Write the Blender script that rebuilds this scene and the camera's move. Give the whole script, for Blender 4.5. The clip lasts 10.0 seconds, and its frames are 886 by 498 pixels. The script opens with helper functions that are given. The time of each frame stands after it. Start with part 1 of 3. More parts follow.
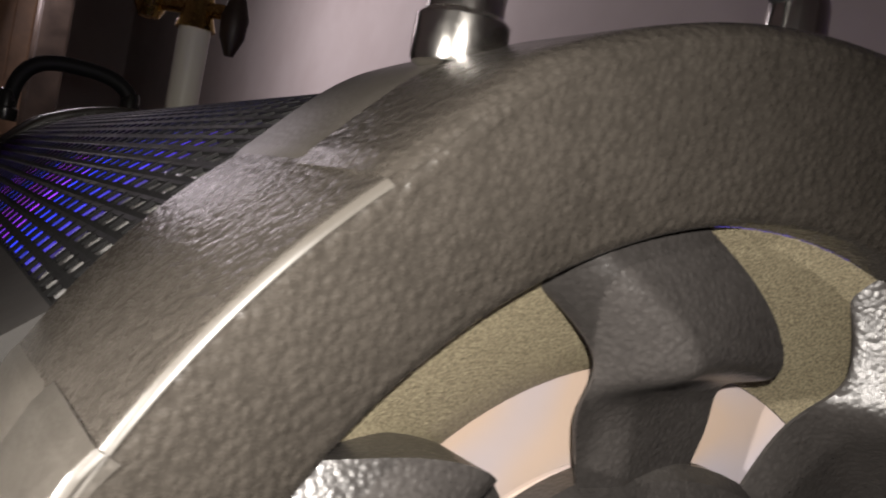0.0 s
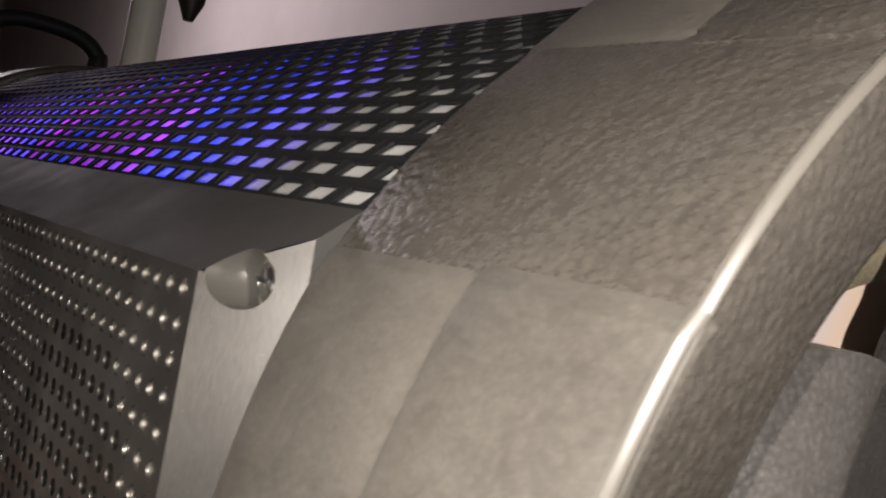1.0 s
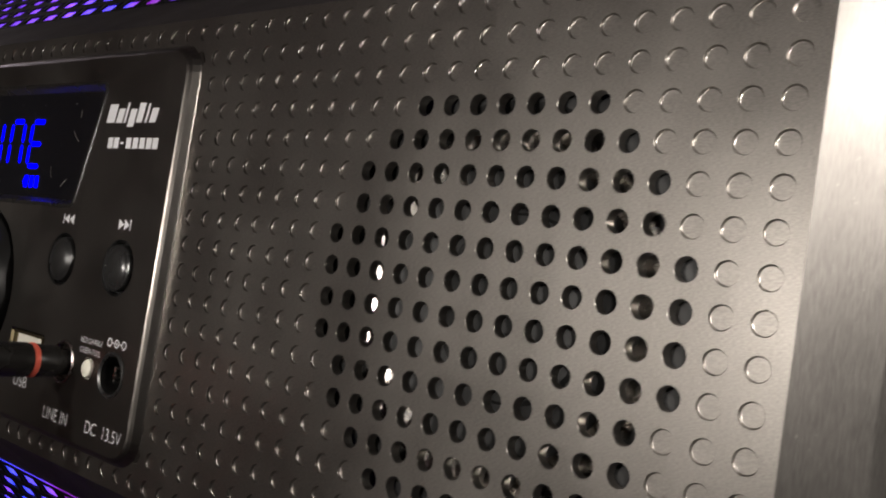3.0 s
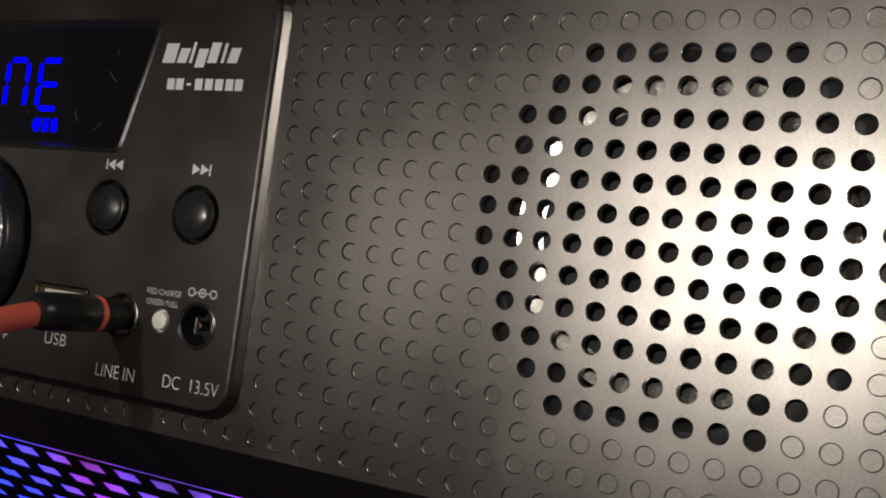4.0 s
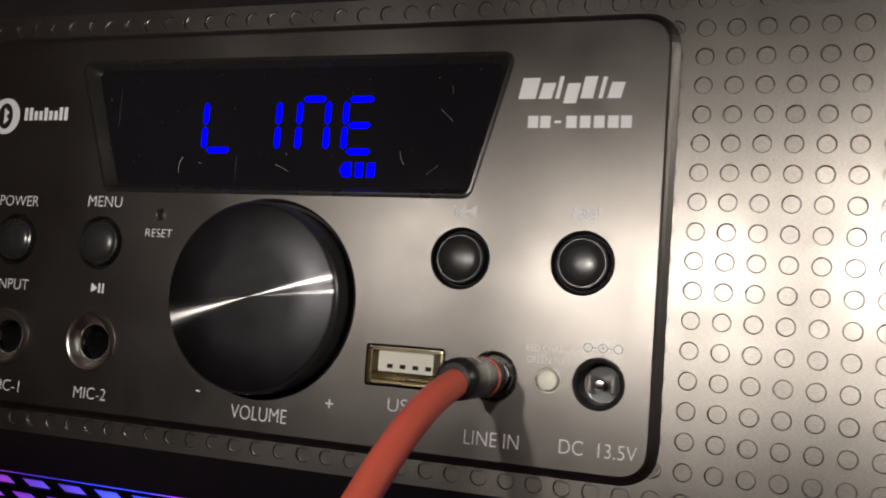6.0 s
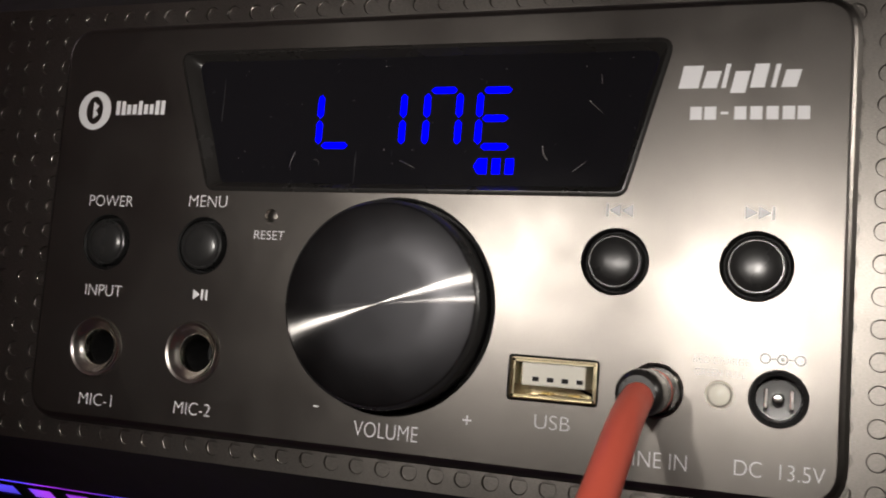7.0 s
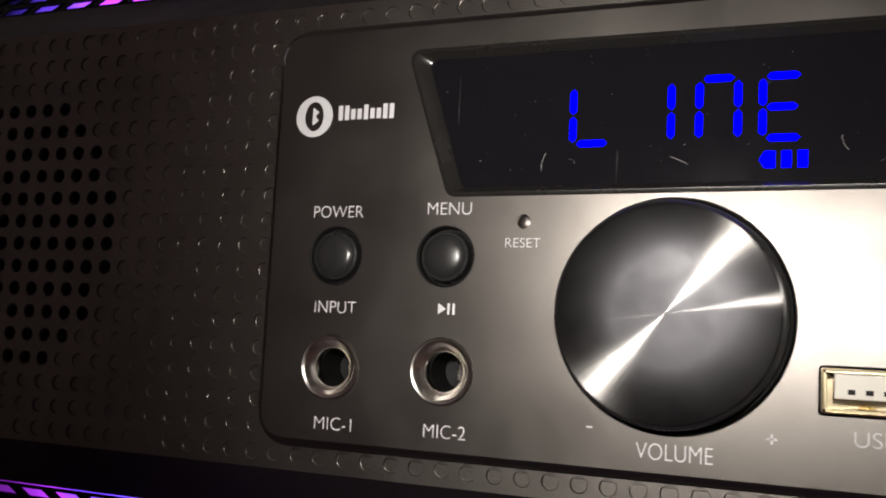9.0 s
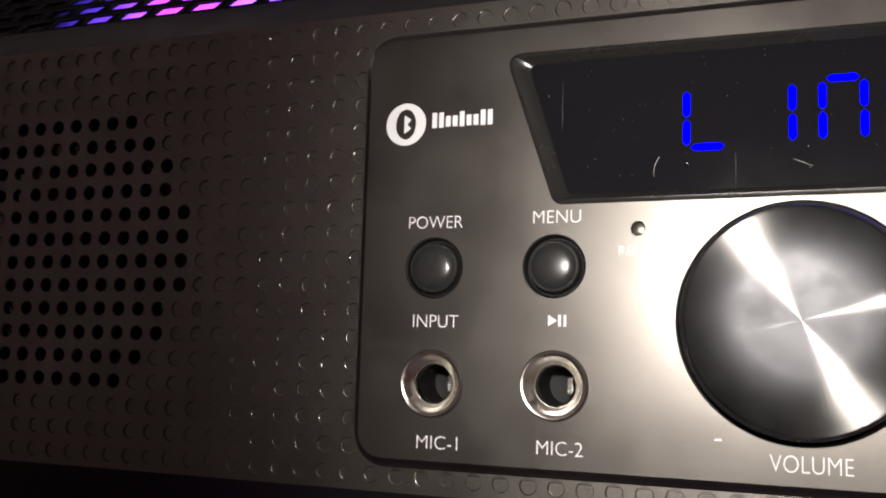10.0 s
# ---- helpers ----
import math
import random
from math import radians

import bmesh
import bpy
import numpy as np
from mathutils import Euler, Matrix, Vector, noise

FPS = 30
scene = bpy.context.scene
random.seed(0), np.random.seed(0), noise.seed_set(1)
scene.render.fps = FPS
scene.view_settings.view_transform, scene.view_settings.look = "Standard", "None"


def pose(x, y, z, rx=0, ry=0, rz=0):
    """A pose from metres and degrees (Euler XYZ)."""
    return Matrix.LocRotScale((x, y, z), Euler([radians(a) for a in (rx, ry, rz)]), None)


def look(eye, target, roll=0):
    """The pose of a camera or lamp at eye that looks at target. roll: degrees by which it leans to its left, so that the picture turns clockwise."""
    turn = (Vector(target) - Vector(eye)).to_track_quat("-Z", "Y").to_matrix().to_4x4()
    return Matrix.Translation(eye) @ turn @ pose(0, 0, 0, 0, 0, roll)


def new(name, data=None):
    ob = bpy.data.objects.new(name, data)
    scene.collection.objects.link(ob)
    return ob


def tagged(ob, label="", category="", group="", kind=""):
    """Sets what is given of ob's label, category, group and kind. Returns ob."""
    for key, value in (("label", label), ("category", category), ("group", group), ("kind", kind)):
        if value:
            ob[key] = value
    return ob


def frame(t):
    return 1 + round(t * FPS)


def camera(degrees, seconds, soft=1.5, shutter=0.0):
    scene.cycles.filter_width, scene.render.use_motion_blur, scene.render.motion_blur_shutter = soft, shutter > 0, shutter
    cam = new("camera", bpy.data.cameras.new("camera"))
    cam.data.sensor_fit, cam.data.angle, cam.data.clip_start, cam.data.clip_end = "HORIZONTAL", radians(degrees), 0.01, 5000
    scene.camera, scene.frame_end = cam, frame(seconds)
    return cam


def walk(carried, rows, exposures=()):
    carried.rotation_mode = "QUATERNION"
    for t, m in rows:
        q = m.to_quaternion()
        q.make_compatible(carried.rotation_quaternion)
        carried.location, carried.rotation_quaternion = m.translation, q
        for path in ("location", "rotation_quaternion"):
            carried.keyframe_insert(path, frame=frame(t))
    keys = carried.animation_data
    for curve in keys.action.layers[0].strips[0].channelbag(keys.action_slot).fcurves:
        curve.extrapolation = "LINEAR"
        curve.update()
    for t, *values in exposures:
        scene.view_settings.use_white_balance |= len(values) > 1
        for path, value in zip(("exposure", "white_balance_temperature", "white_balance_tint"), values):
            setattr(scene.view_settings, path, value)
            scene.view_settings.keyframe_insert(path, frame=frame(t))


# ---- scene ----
cam = camera(49.8, 10.0, soft=1.9, shutter=0.25)
EXPOSURES = [(0.0, 0.0), (0.5, 0.15), (1.0, 0.15), (1.5, 0.5), (2.0, 0.45), (2.5, 0.45), (3.0, 0.4), (4.5, -0.35), (5.0, -0.05), (5.5, 0.1), (7.0, 0.4), (8.0, 0.5), (9.0, 0.95), (10.0, 1.5)]
walk(cam, [
    (0, look((0.15351, -0.00547, 0.07403), (0.06668, 0.04411, 0.07223), 10.54)),
    (0.3, look((0.14122, -0.01950, 0.06791), (0.05703, 0.03444, 0.06651), 10.14)),
    (0.5, look((0.13314, -0.02503, 0.06217), (0.04993, 0.03042, 0.06057), 10.14)),
    (0.7, look((0.12607, -0.03163, 0.05684), (0.04370, 0.02506, 0.05554), 10.08)),
    (1, look((0.11592, -0.04816, 0.05111), (0.03611, 0.01210, 0.05101), 10.65)),
    (1.5, look((0.09721, -0.06522, 0.03938), (0.02121, -0.00022, 0.03895), 10.22)),
    (2, look((0.07709, -0.07791, 0.02461), (0.00443, -0.00925, 0.02720), 9.34)),
    (2.5, look((0.05650, -0.08529, 0.00630), (-0.01160, -0.01244, 0.01378), 9.46)),
    (3, look((0.03882, -0.09502, 0.00028), (-0.02700, -0.01989, 0.00510), 8.66)),
    (4.3, look((-0.01834, -0.13891, -0.01400), (-0.05963, -0.04806, -0.00758), 7.01)),
    (4.5, look((-0.02595, -0.14136, -0.01332), (-0.06788, -0.05095, -0.00500), 6.71)),
    (5, look((-0.05379, -0.14924, -0.01609), (-0.09332, -0.05783, -0.00708), 5.67)),
    (5.5, look((-0.07344, -0.15559, -0.01419), (-0.10931, -0.06257, -0.00641), 4.52)),
    (6.8, look((-0.11112, -0.14973, -0.01908), (-0.14481, -0.05607, -0.00944), 4.43)),
    (7, look((-0.11662, -0.14949, -0.01869), (-0.15015, -0.05581, -0.00876), 4.44)),
    (7.5, look((-0.12744, -0.14859, -0.01804), (-0.15980, -0.05449, -0.00820), 4.31)),
    (8, look((-0.13548, -0.15182, -0.02029), (-0.16704, -0.05754, -0.00953), 3.84)),
    (8.5, look((-0.14632, -0.15593, -0.02143), (-0.18092, -0.06276, -0.01038), 3.45)),
    (9, look((-0.15447, -0.15020, -0.01947), (-0.19270, -0.05836, -0.00929), 2.93)),
    (9.5, look((-0.16654, -0.14783, -0.02304), (-0.20520, -0.05628, -0.01196), 2.47)),
    (10, look((-0.17669, -0.15273, -0.02055), (-0.21259, -0.06015, -0.00866), 1.74)),
], EXPOSURES)

# ---- light ----
world = bpy.data.worlds.new("world")
scene.world = world
world.use_nodes = True
world.node_tree.nodes["Background"].inputs[0].default_value = (0.75, 0.68, 0.66, 1)
world.node_tree.nodes["Background"].inputs[1].default_value = 0.08


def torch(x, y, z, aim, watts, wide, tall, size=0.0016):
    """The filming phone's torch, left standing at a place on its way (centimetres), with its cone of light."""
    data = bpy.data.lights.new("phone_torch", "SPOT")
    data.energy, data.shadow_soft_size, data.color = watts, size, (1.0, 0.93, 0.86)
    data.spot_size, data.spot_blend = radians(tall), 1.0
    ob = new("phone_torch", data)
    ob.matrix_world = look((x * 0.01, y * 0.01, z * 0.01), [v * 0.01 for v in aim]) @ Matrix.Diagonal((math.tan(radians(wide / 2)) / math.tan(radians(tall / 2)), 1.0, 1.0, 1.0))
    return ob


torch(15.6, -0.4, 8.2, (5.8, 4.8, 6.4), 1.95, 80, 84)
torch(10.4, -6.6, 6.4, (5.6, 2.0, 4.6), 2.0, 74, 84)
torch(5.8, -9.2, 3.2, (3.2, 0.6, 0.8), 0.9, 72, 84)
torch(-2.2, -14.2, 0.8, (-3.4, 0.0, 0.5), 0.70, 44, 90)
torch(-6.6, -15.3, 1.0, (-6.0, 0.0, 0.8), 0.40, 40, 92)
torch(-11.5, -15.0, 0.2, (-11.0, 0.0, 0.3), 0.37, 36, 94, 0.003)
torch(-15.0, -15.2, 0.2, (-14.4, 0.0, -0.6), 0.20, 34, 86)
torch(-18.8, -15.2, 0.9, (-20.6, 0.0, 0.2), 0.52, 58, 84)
# unseen fill lamp, added off to the left to brighten the back wall
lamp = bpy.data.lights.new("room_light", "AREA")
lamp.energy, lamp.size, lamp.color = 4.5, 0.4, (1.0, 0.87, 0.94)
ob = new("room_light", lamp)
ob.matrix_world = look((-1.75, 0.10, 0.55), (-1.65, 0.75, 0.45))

# ---- materials ----
KX, KZ, KR = -17.80, -1.29, 1.83  # middle and radius of the volume knob, in centimetres


class Nodes:
    """A short way to wire a node material."""

    def __init__(self, name):
        self.m = bpy.data.materials.new(name)
        self.m.use_nodes = True
        self.t = self.m.node_tree
        self.b = self.t.nodes["Principled BSDF"]
        self.c = self.t.nodes.new("ShaderNodeTexCoord").outputs["Object"]

    def add(self, kind, ins=None, **props):
        n = self.t.nodes.new(kind)
        for k, v in props.items():
            setattr(n, k, v)
        for k, v in (ins or {}).items():
            self.put(n.inputs[k], v)
        return n

    def put(self, socket, v):
        if isinstance(v, bpy.types.NodeSocket):
            self.t.links.new(v, socket)
        else:
            socket.default_value = v

    def noise(self, scale, detail=3.0, rough=0.6, stretch=None):
        co = self.c
        if stretch:
            co = self.add("ShaderNodeMapping", {0: co, 3: stretch}).outputs[0]
        return self.add("ShaderNodeTexNoise", {"Vector": co, "Scale": scale, "Detail": detail, "Roughness": rough}).outputs["Fac"]

    def ramp(self, fac, lo, hi, a=0.0, b=1.0):
        return self.add("ShaderNodeMapRange", {0: fac, 1: lo, 2: hi, 3: a, 4: b}).outputs[0]

    def mix(self, fac, a, b):
        n = self.add("ShaderNodeMix", {0: fac}, data_type="RGBA")
        self.put(n.inputs[6], a), self.put(n.inputs[7], b)
        return n.outputs[2]

    def math(self, op, a, b):
        return self.add("ShaderNodeMath", {0: a, 1: b}, operation=op).outputs[0]

    def bump(self, height, strength, distance):
        self.put(self.b.inputs["Normal"], self.add("ShaderNodeBump", {"Height": height, "Strength": strength, "Distance": distance}).outputs[0])

    def set(self, **kw):
        for k, v in kw.items():
            self.put(self.b.inputs[k.replace("_", " ")], v)
        return self


def rgb(r, g, b):
    return (r, g, b, 1.0)


def painted_metal(name, dark, light, rough, metal, grain=0.00002, stretch=(1, 1, 1)):
    """Satin metallic paint: fine flakes, faint blotches, light scratches and dust."""
    n = Nodes(name)
    fine = n.noise(9000, 2.0, stretch=stretch)
    broad = n.noise(55, 4.0)
    dust = n.ramp(n.noise(1500, 2.0, 0.8), 0.70, 0.80)
    col = n.mix(n.ramp(fine, 0.35, 0.65), rgb(*dark), rgb(*light))
    col = n.mix(n.math("MULTIPLY", n.ramp(broad, 0.35, 0.7), 0.35), col, rgb(*[v * 0.75 for v in dark]))
    col = n.mix(n.math("MULTIPLY", dust, 0.25), col, rgb(0.45, 0.42, 0.38))
    n.set(Base_Color=col, Metallic=metal, Roughness=n.ramp(broad, 0.3, 0.7, rough - 0.05, rough + 0.06))
    n.bump(fine, 0.5, grain)
    return n.m


def pebbled(name, colour, size, depth, rough=0.5):
    """Moulded black plastic with a leather-like grain."""
    n = Nodes(name)
    warp = n.add("ShaderNodeVectorMath", {0: n.c, 1: n.add("ShaderNodeVectorMath", {0: n.add("ShaderNodeTexNoise", {"Vector": n.c, "Scale": 0.7 / size}).outputs["Color"], 3: size * 0.35}, operation="SCALE").outputs[0]}, operation="ADD").outputs[0]
    cell = n.add("ShaderNodeTexVoronoi", {"Vector": warp, "Scale": 1 / size, "Smoothness": 0.6}, feature="SMOOTH_F1").outputs["Distance"]
    broad = n.math("ADD", n.math("ADD", n.math("MULTIPLY", n.noise(90, 6.0, 0.75), 0.45), n.math("MULTIPLY", n.noise(1900, 2.0), 0.43)), n.math("MULTIPLY", n.ramp(cell, 0.1, 0.7, 1.0, 0.0), 0.12))
    n.set(Base_Color=n.mix(n.ramp(broad, 0.28, 0.72), rgb(*[v * 0.72 for v in colour]), rgb(*[v * 1.55 for v in colour])), Roughness=n.ramp(broad, 0.3, 0.7, rough - 0.07, rough + 0.08))
    n.put(n.b.inputs["Specular IOR Level"], 0.6)
    n.bump(n.math("ADD", n.math("MULTIPLY", cell, -1.0), n.math("MULTIPLY", n.noise(3500, 2.0), 0.15)), 1.0, depth)
    return n.m


def smooth_plastic(name, colour, rough, spec=0.5, wear=0.3):
    n = Nodes(name)
    broad, fine = n.noise(60, 5.0), n.noise(4000, 2.0)
    dust = n.ramp(n.noise(900, 3.0, 0.8), 0.68, 0.82)
    col = n.mix(n.math("MULTIPLY", dust, wear), rgb(*colour), rgb(0.30, 0.28, 0.25))
    n.set(Base_Color=col, Roughness=n.ramp(broad, 0.3, 0.7, max(rough - 0.06, 0.02), rough + 0.07))
    n.put(n.b.inputs["Specular IOR Level"], spec)
    n.bump(fine, 0.3, 0.00001)
    return n.m


def metal(name, colour, rough):
    n = Nodes(name)
    n.set(Base_Color=rgb(*colour), Metallic=1.0, Roughness=n.ramp(n.noise(700, 3.0), 0.3, 0.7, rough * 0.85, rough * 1.2))
    n.bump(n.noise(2500, 2.0), 0.2, 0.000002)
    return n.m


def glow(name, colour, strength):
    n = Nodes(name)
    n.put(n.b.inputs["Specular IOR Level"], 0.0)
    n.set(Base_Color=rgb(0.0, 0.0, 0.01), Emission_Color=rgb(*colour), Emission_Strength=strength)
    return n.m


PANEL = painted_metal("satin_taupe_panel", (0.16, 0.15, 0.138), (0.23, 0.215, 0.198), 0.335, 1.0)
PLATE = painted_metal("satin_taupe_plate", (0.20, 0.187, 0.172), (0.29, 0.272, 0.25), 0.35, 0.98, 0.00003, (0.25, 1, 1))
TRIM = painted_metal("brushed_trim", (0.06, 0.0565, 0.0525), (0.09, 0.085, 0.079), 0.40, 0.9, 0.00002, (1, 1, 0.06))
RUBBER = pebbled("pebbled_black_plastic", (0.030, 0.0265, 0.0225), 0.0013, 0.00020, 0.27)
GUARD = pebbled("pebbled_guard_plastic", (0.030, 0.0275, 0.026), 0.0009, 0.00010, 0.33)
GRAINED = pebbled("fine_grained_plastic", (0.040, 0.036, 0.031), 0.0009, 0.00004, 0.37)
EDGE = smooth_plastic("highlight_edge_plastic", (0.055, 0.050, 0.043), 0.33, 0.65, 0.1)
STRIP = smooth_plastic("dark_fascia_plastic", (0.020, 0.0185, 0.017), 0.55, 0.25)
WELL = smooth_plastic("glossy_bore_plastic", (0.05, 0.047, 0.042), 0.22, 0.7, 0.1)
MESH = smooth_plastic("black_mesh_paint", (0.006, 0.006, 0.006), 0.55, 0.12, 0.0)
BLACK = smooth_plastic("matt_black", (0.008, 0.008, 0.008), 0.6, 0.3, 0.05)
BEZEL = smooth_plastic("black_bezel", (0.018, 0.017, 0.016), 0.25, 0.5, 0.1)
BUTTON = smooth_plastic("button_plastic", (0.022, 0.022, 0.022), 0.30, 0.6, 0.15)
CHROME = metal("chrome", (0.78, 0.76, 0.72), 0.17)
NICKEL = metal("bright_nickel", (0.80, 0.77, 0.71), 0.22)
DULL = metal("nickel", (0.42, 0.40, 0.37), 0.25)
GOLD = metal("pale_gold_plating", (0.62, 0.54, 0.36), 0.20)
BRASS = metal("aged_brass", (0.55, 0.38, 0.13), 0.25)
WHITE = smooth_plastic("white_print", (0.82, 0.82, 0.84), 0.5, 0.4, 0.0)
FLUFF = smooth_plastic("grey_lint", (0.42, 0.40, 0.37), 0.8, 0.2, 0.0)
IVORY = smooth_plastic("white_plastic", (0.88, 0.85, 0.74), 0.35, 0.5, 0.1)
RED = smooth_plastic("red_rubber_cable", (0.85, 0.15, 0.095), 0.42, 0.5, 0.1)
BLUE = glow("blue_segment", (0.0, 0.0, 1.0), 2.2)
LEDRING = glow("violet_led_strip", (0.28, 0.2, 1.0), 1.5)


def knob_face():
    """Dark metal turned in fine rings, which draw the light out into a streak across the middle."""
    n = Nodes("turned_aluminium")
    arm = n.add("ShaderNodeVectorMath", {0: n.c, 1: (KX * 0.01, 0.0, KZ * 0.01)}, operation="SUBTRACT").outputs[0]
    far = n.add("ShaderNodeVectorMath", {0: n.add("ShaderNodeVectorMath", {0: arm, 1: (1.0, 0.0, 1.0)}, operation="MULTIPLY").outputs[0]}, operation="LENGTH").outputs["Value"]
    rings = n.add("ShaderNodeTexNoise", {"W": n.math("MULTIPLY", far, 5000.0), "Scale": 1.0, "Detail": 3.0}, noise_dimensions="1D").outputs["Fac"]
    smear = n.noise(150, 4.0, 0.65)
    n.set(Base_Color=rgb(0.045, 0.045, 0.048), Metallic=1.0, Roughness=n.ramp(smear, 0.3, 0.7, 0.34, 0.44))
    streak = n.add("ShaderNodeBsdfAnisotropic", {"Color": n.mix(n.ramp(rings, 0.3, 0.7), rgb(0.42, 0.41, 0.40), rgb(0.66, 0.65, 0.63)), "Roughness": n.ramp(smear, 0.3, 0.7, 0.20, 0.25), "Anisotropy": 0.88})
    n.put(streak.inputs["Tangent"], n.add("ShaderNodeTangent", direction_type="RADIAL", axis="Y").outputs[0])
    both = n.add("ShaderNodeMixShader", {0: 0.12, 1: n.b.outputs[0], 2: streak.outputs[0]})
    n.t.links.new(both.outputs[0], n.t.nodes["Material Output"].inputs[0])
    return n.m


def glass_face():
    n = Nodes("display_window")
    smear = n.noise(70, 5.0, 0.7)
    speck = n.math("MAXIMUM", n.ramp(n.noise(1200, 2.0, 0.7), 0.72, 0.80), n.ramp(n.noise(900, 1.0, 0.5, (1.0, 1.0, 0.05)), 0.74, 0.77))
    n.set(Base_Color=n.mix(n.math("MULTIPLY", speck, 0.35), rgb(0.008, 0.008, 0.010), rgb(0.3, 0.3, 0.32)), Roughness=n.ramp(smear, 0.35, 0.75, 0.07, 0.12))
    return n.m


def diffuser():
    """The milky tube behind the mesh, with light-emitting diodes glowing through it away from its ends."""
    n = Nodes("milky_light_tube")
    x = n.add("ShaderNodeSeparateXYZ", {0: n.c}).outputs[0]
    inner = n.math("MULTIPLY", n.ramp(x, -0.012, -0.05), n.ramp(x, -0.345, -0.30))
    patch = n.ramp(n.noise(28, 2.0), 0.42, 0.62)
    hue = n.mix(n.ramp(n.noise(9, 1.0), 0.4, 0.6), rgb(0.03, 0.05, 1.0), rgb(0.22, 0.06, 1.0))
    hue = n.mix(n.math("MULTIPLY", n.ramp(n.noise(24, 1.0, 0.5, (1.0, 0.35, 0.35)), 0.54, 0.64), 0.7), hue, rgb(0.55, 0.03, 0.85))
    n.set(Base_Color=rgb(0.24, 0.235, 0.23), Roughness=0.20, Emission_Color=hue, Emission_Strength=n.math("MULTIPLY", n.math("MULTIPLY", inner, n.math("ADD", n.math("MULTIPLY", patch, 0.8), 0.3)), 1.8))
    return n.m


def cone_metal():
    n = Nodes("silver_cone_painted_reflections")
    # peach and lilac reflections are painted into the cone's base colour
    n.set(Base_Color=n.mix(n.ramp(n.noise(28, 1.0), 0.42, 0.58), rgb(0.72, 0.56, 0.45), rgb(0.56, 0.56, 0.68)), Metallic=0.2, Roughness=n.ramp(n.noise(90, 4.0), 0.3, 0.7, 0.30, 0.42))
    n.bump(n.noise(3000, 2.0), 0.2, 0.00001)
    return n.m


def sparkle():
    n = Nodes("glittering_surround")
    cell = n.add("ShaderNodeTexVoronoi", {"Vector": n.c, "Scale": 2600.0})
    n.set(Base_Color=n.mix(n.ramp(n.noise(2500, 2.0), 0.35, 0.65), rgb(0.16, 0.138, 0.09), rgb(0.44, 0.385, 0.26)), Metallic=0.25, Roughness=0.38)
    n.bump(cell.outputs["Distance"], 0.9, 0.00012)
    return n.m


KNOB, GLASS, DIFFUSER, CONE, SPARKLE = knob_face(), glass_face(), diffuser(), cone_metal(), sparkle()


def plaster():
    n = Nodes("wall_paint")
    broad = n.noise(6, 5.0)
    n.set(Base_Color=n.mix(n.ramp(broad, 0.3, 0.7), rgb(0.62, 0.56, 0.53), rgb(0.70, 0.65, 0.62)), Roughness=0.85)
    n.bump(n.noise(250, 4.0), 0.3, 0.0006)
    return n.m


def wood(name, a, b):
    n = Nodes(name)
    grain = n.noise(30, 6.0, 0.6, (0.12, 1, 1))
    n.set(Base_Color=n.mix(n.ramp(grain, 0.3, 0.7), rgb(*a), rgb(*b)), Roughness=n.ramp(grain, 0.3, 0.7, 0.4, 0.6))
    n.bump(grain, 0.3, 0.0004)
    return n.m


WALL, TABLE, DARKWOOD = plaster(), wood("table_wood", (0.10, 0.06, 0.035), (0.20, 0.12, 0.07)), wood("dark_wood", (0.020, 0.013, 0.009), (0.05, 0.032, 0.02))

# ---- building helpers: centimetres, x along the speaker, y into it, z up ----
S = 0.01
YC = 10.4  # axis of the round body
MID = -17.78  # middle of its length


def part(name, bm, material, parent=None, label="", smooth=False):
    """Links a bmesh as one mesh object under a thing or a part."""
    bm.normal_update()
    bmesh.ops.scale(bm, vec=(S, S, S), verts=bm.verts)
    me = bpy.data.meshes.new(name)
    bm.to_mesh(me)
    bm.free()
    return from_mesh(name, me, material, parent, label, smooth)


def from_mesh(name, me, material, parent=None, label="", smooth=False, soft=38):
    me.materials.append(material)
    if smooth:
        me.shade_smooth()
        me.set_sharp_from_angle(angle=radians(soft))
    ob = new(name, me)
    ob.parent = parent
    return tagged(ob, label) if label else ob


def empty(name, label, category, kind="", group=""):
    return tagged(new(name), label, category, group, kind)


def box(x0, x1, y0, y1, z0, z1, bevel=0.0, segs=2):
    bm = bmesh.new()
    bmesh.ops.create_cube(bm, size=1.0)
    for v in bm.verts:
        v.co = Vector((x0 if v.co.x < 0 else x1, y0 if v.co.y < 0 else y1, z0 if v.co.z < 0 else z1))
    bmesh.ops.recalc_face_normals(bm, faces=bm.faces)
    if bevel:
        bmesh.ops.bevel(bm, geom=list(bm.edges), offset=bevel, segments=segs, affect="EDGES", profile=0.6)
    return bm


def rows_to_faces(bm, rings, closed):
    for a, b in zip(rings, rings[1:]):
        n = len(a)
        for i in range(n if closed else n - 1):
            q = (a[i], a[(i + 1) % n], b[(i + 1) % n], b[i])
            if len(set(q)) > 2:
                bm.faces.new(q)


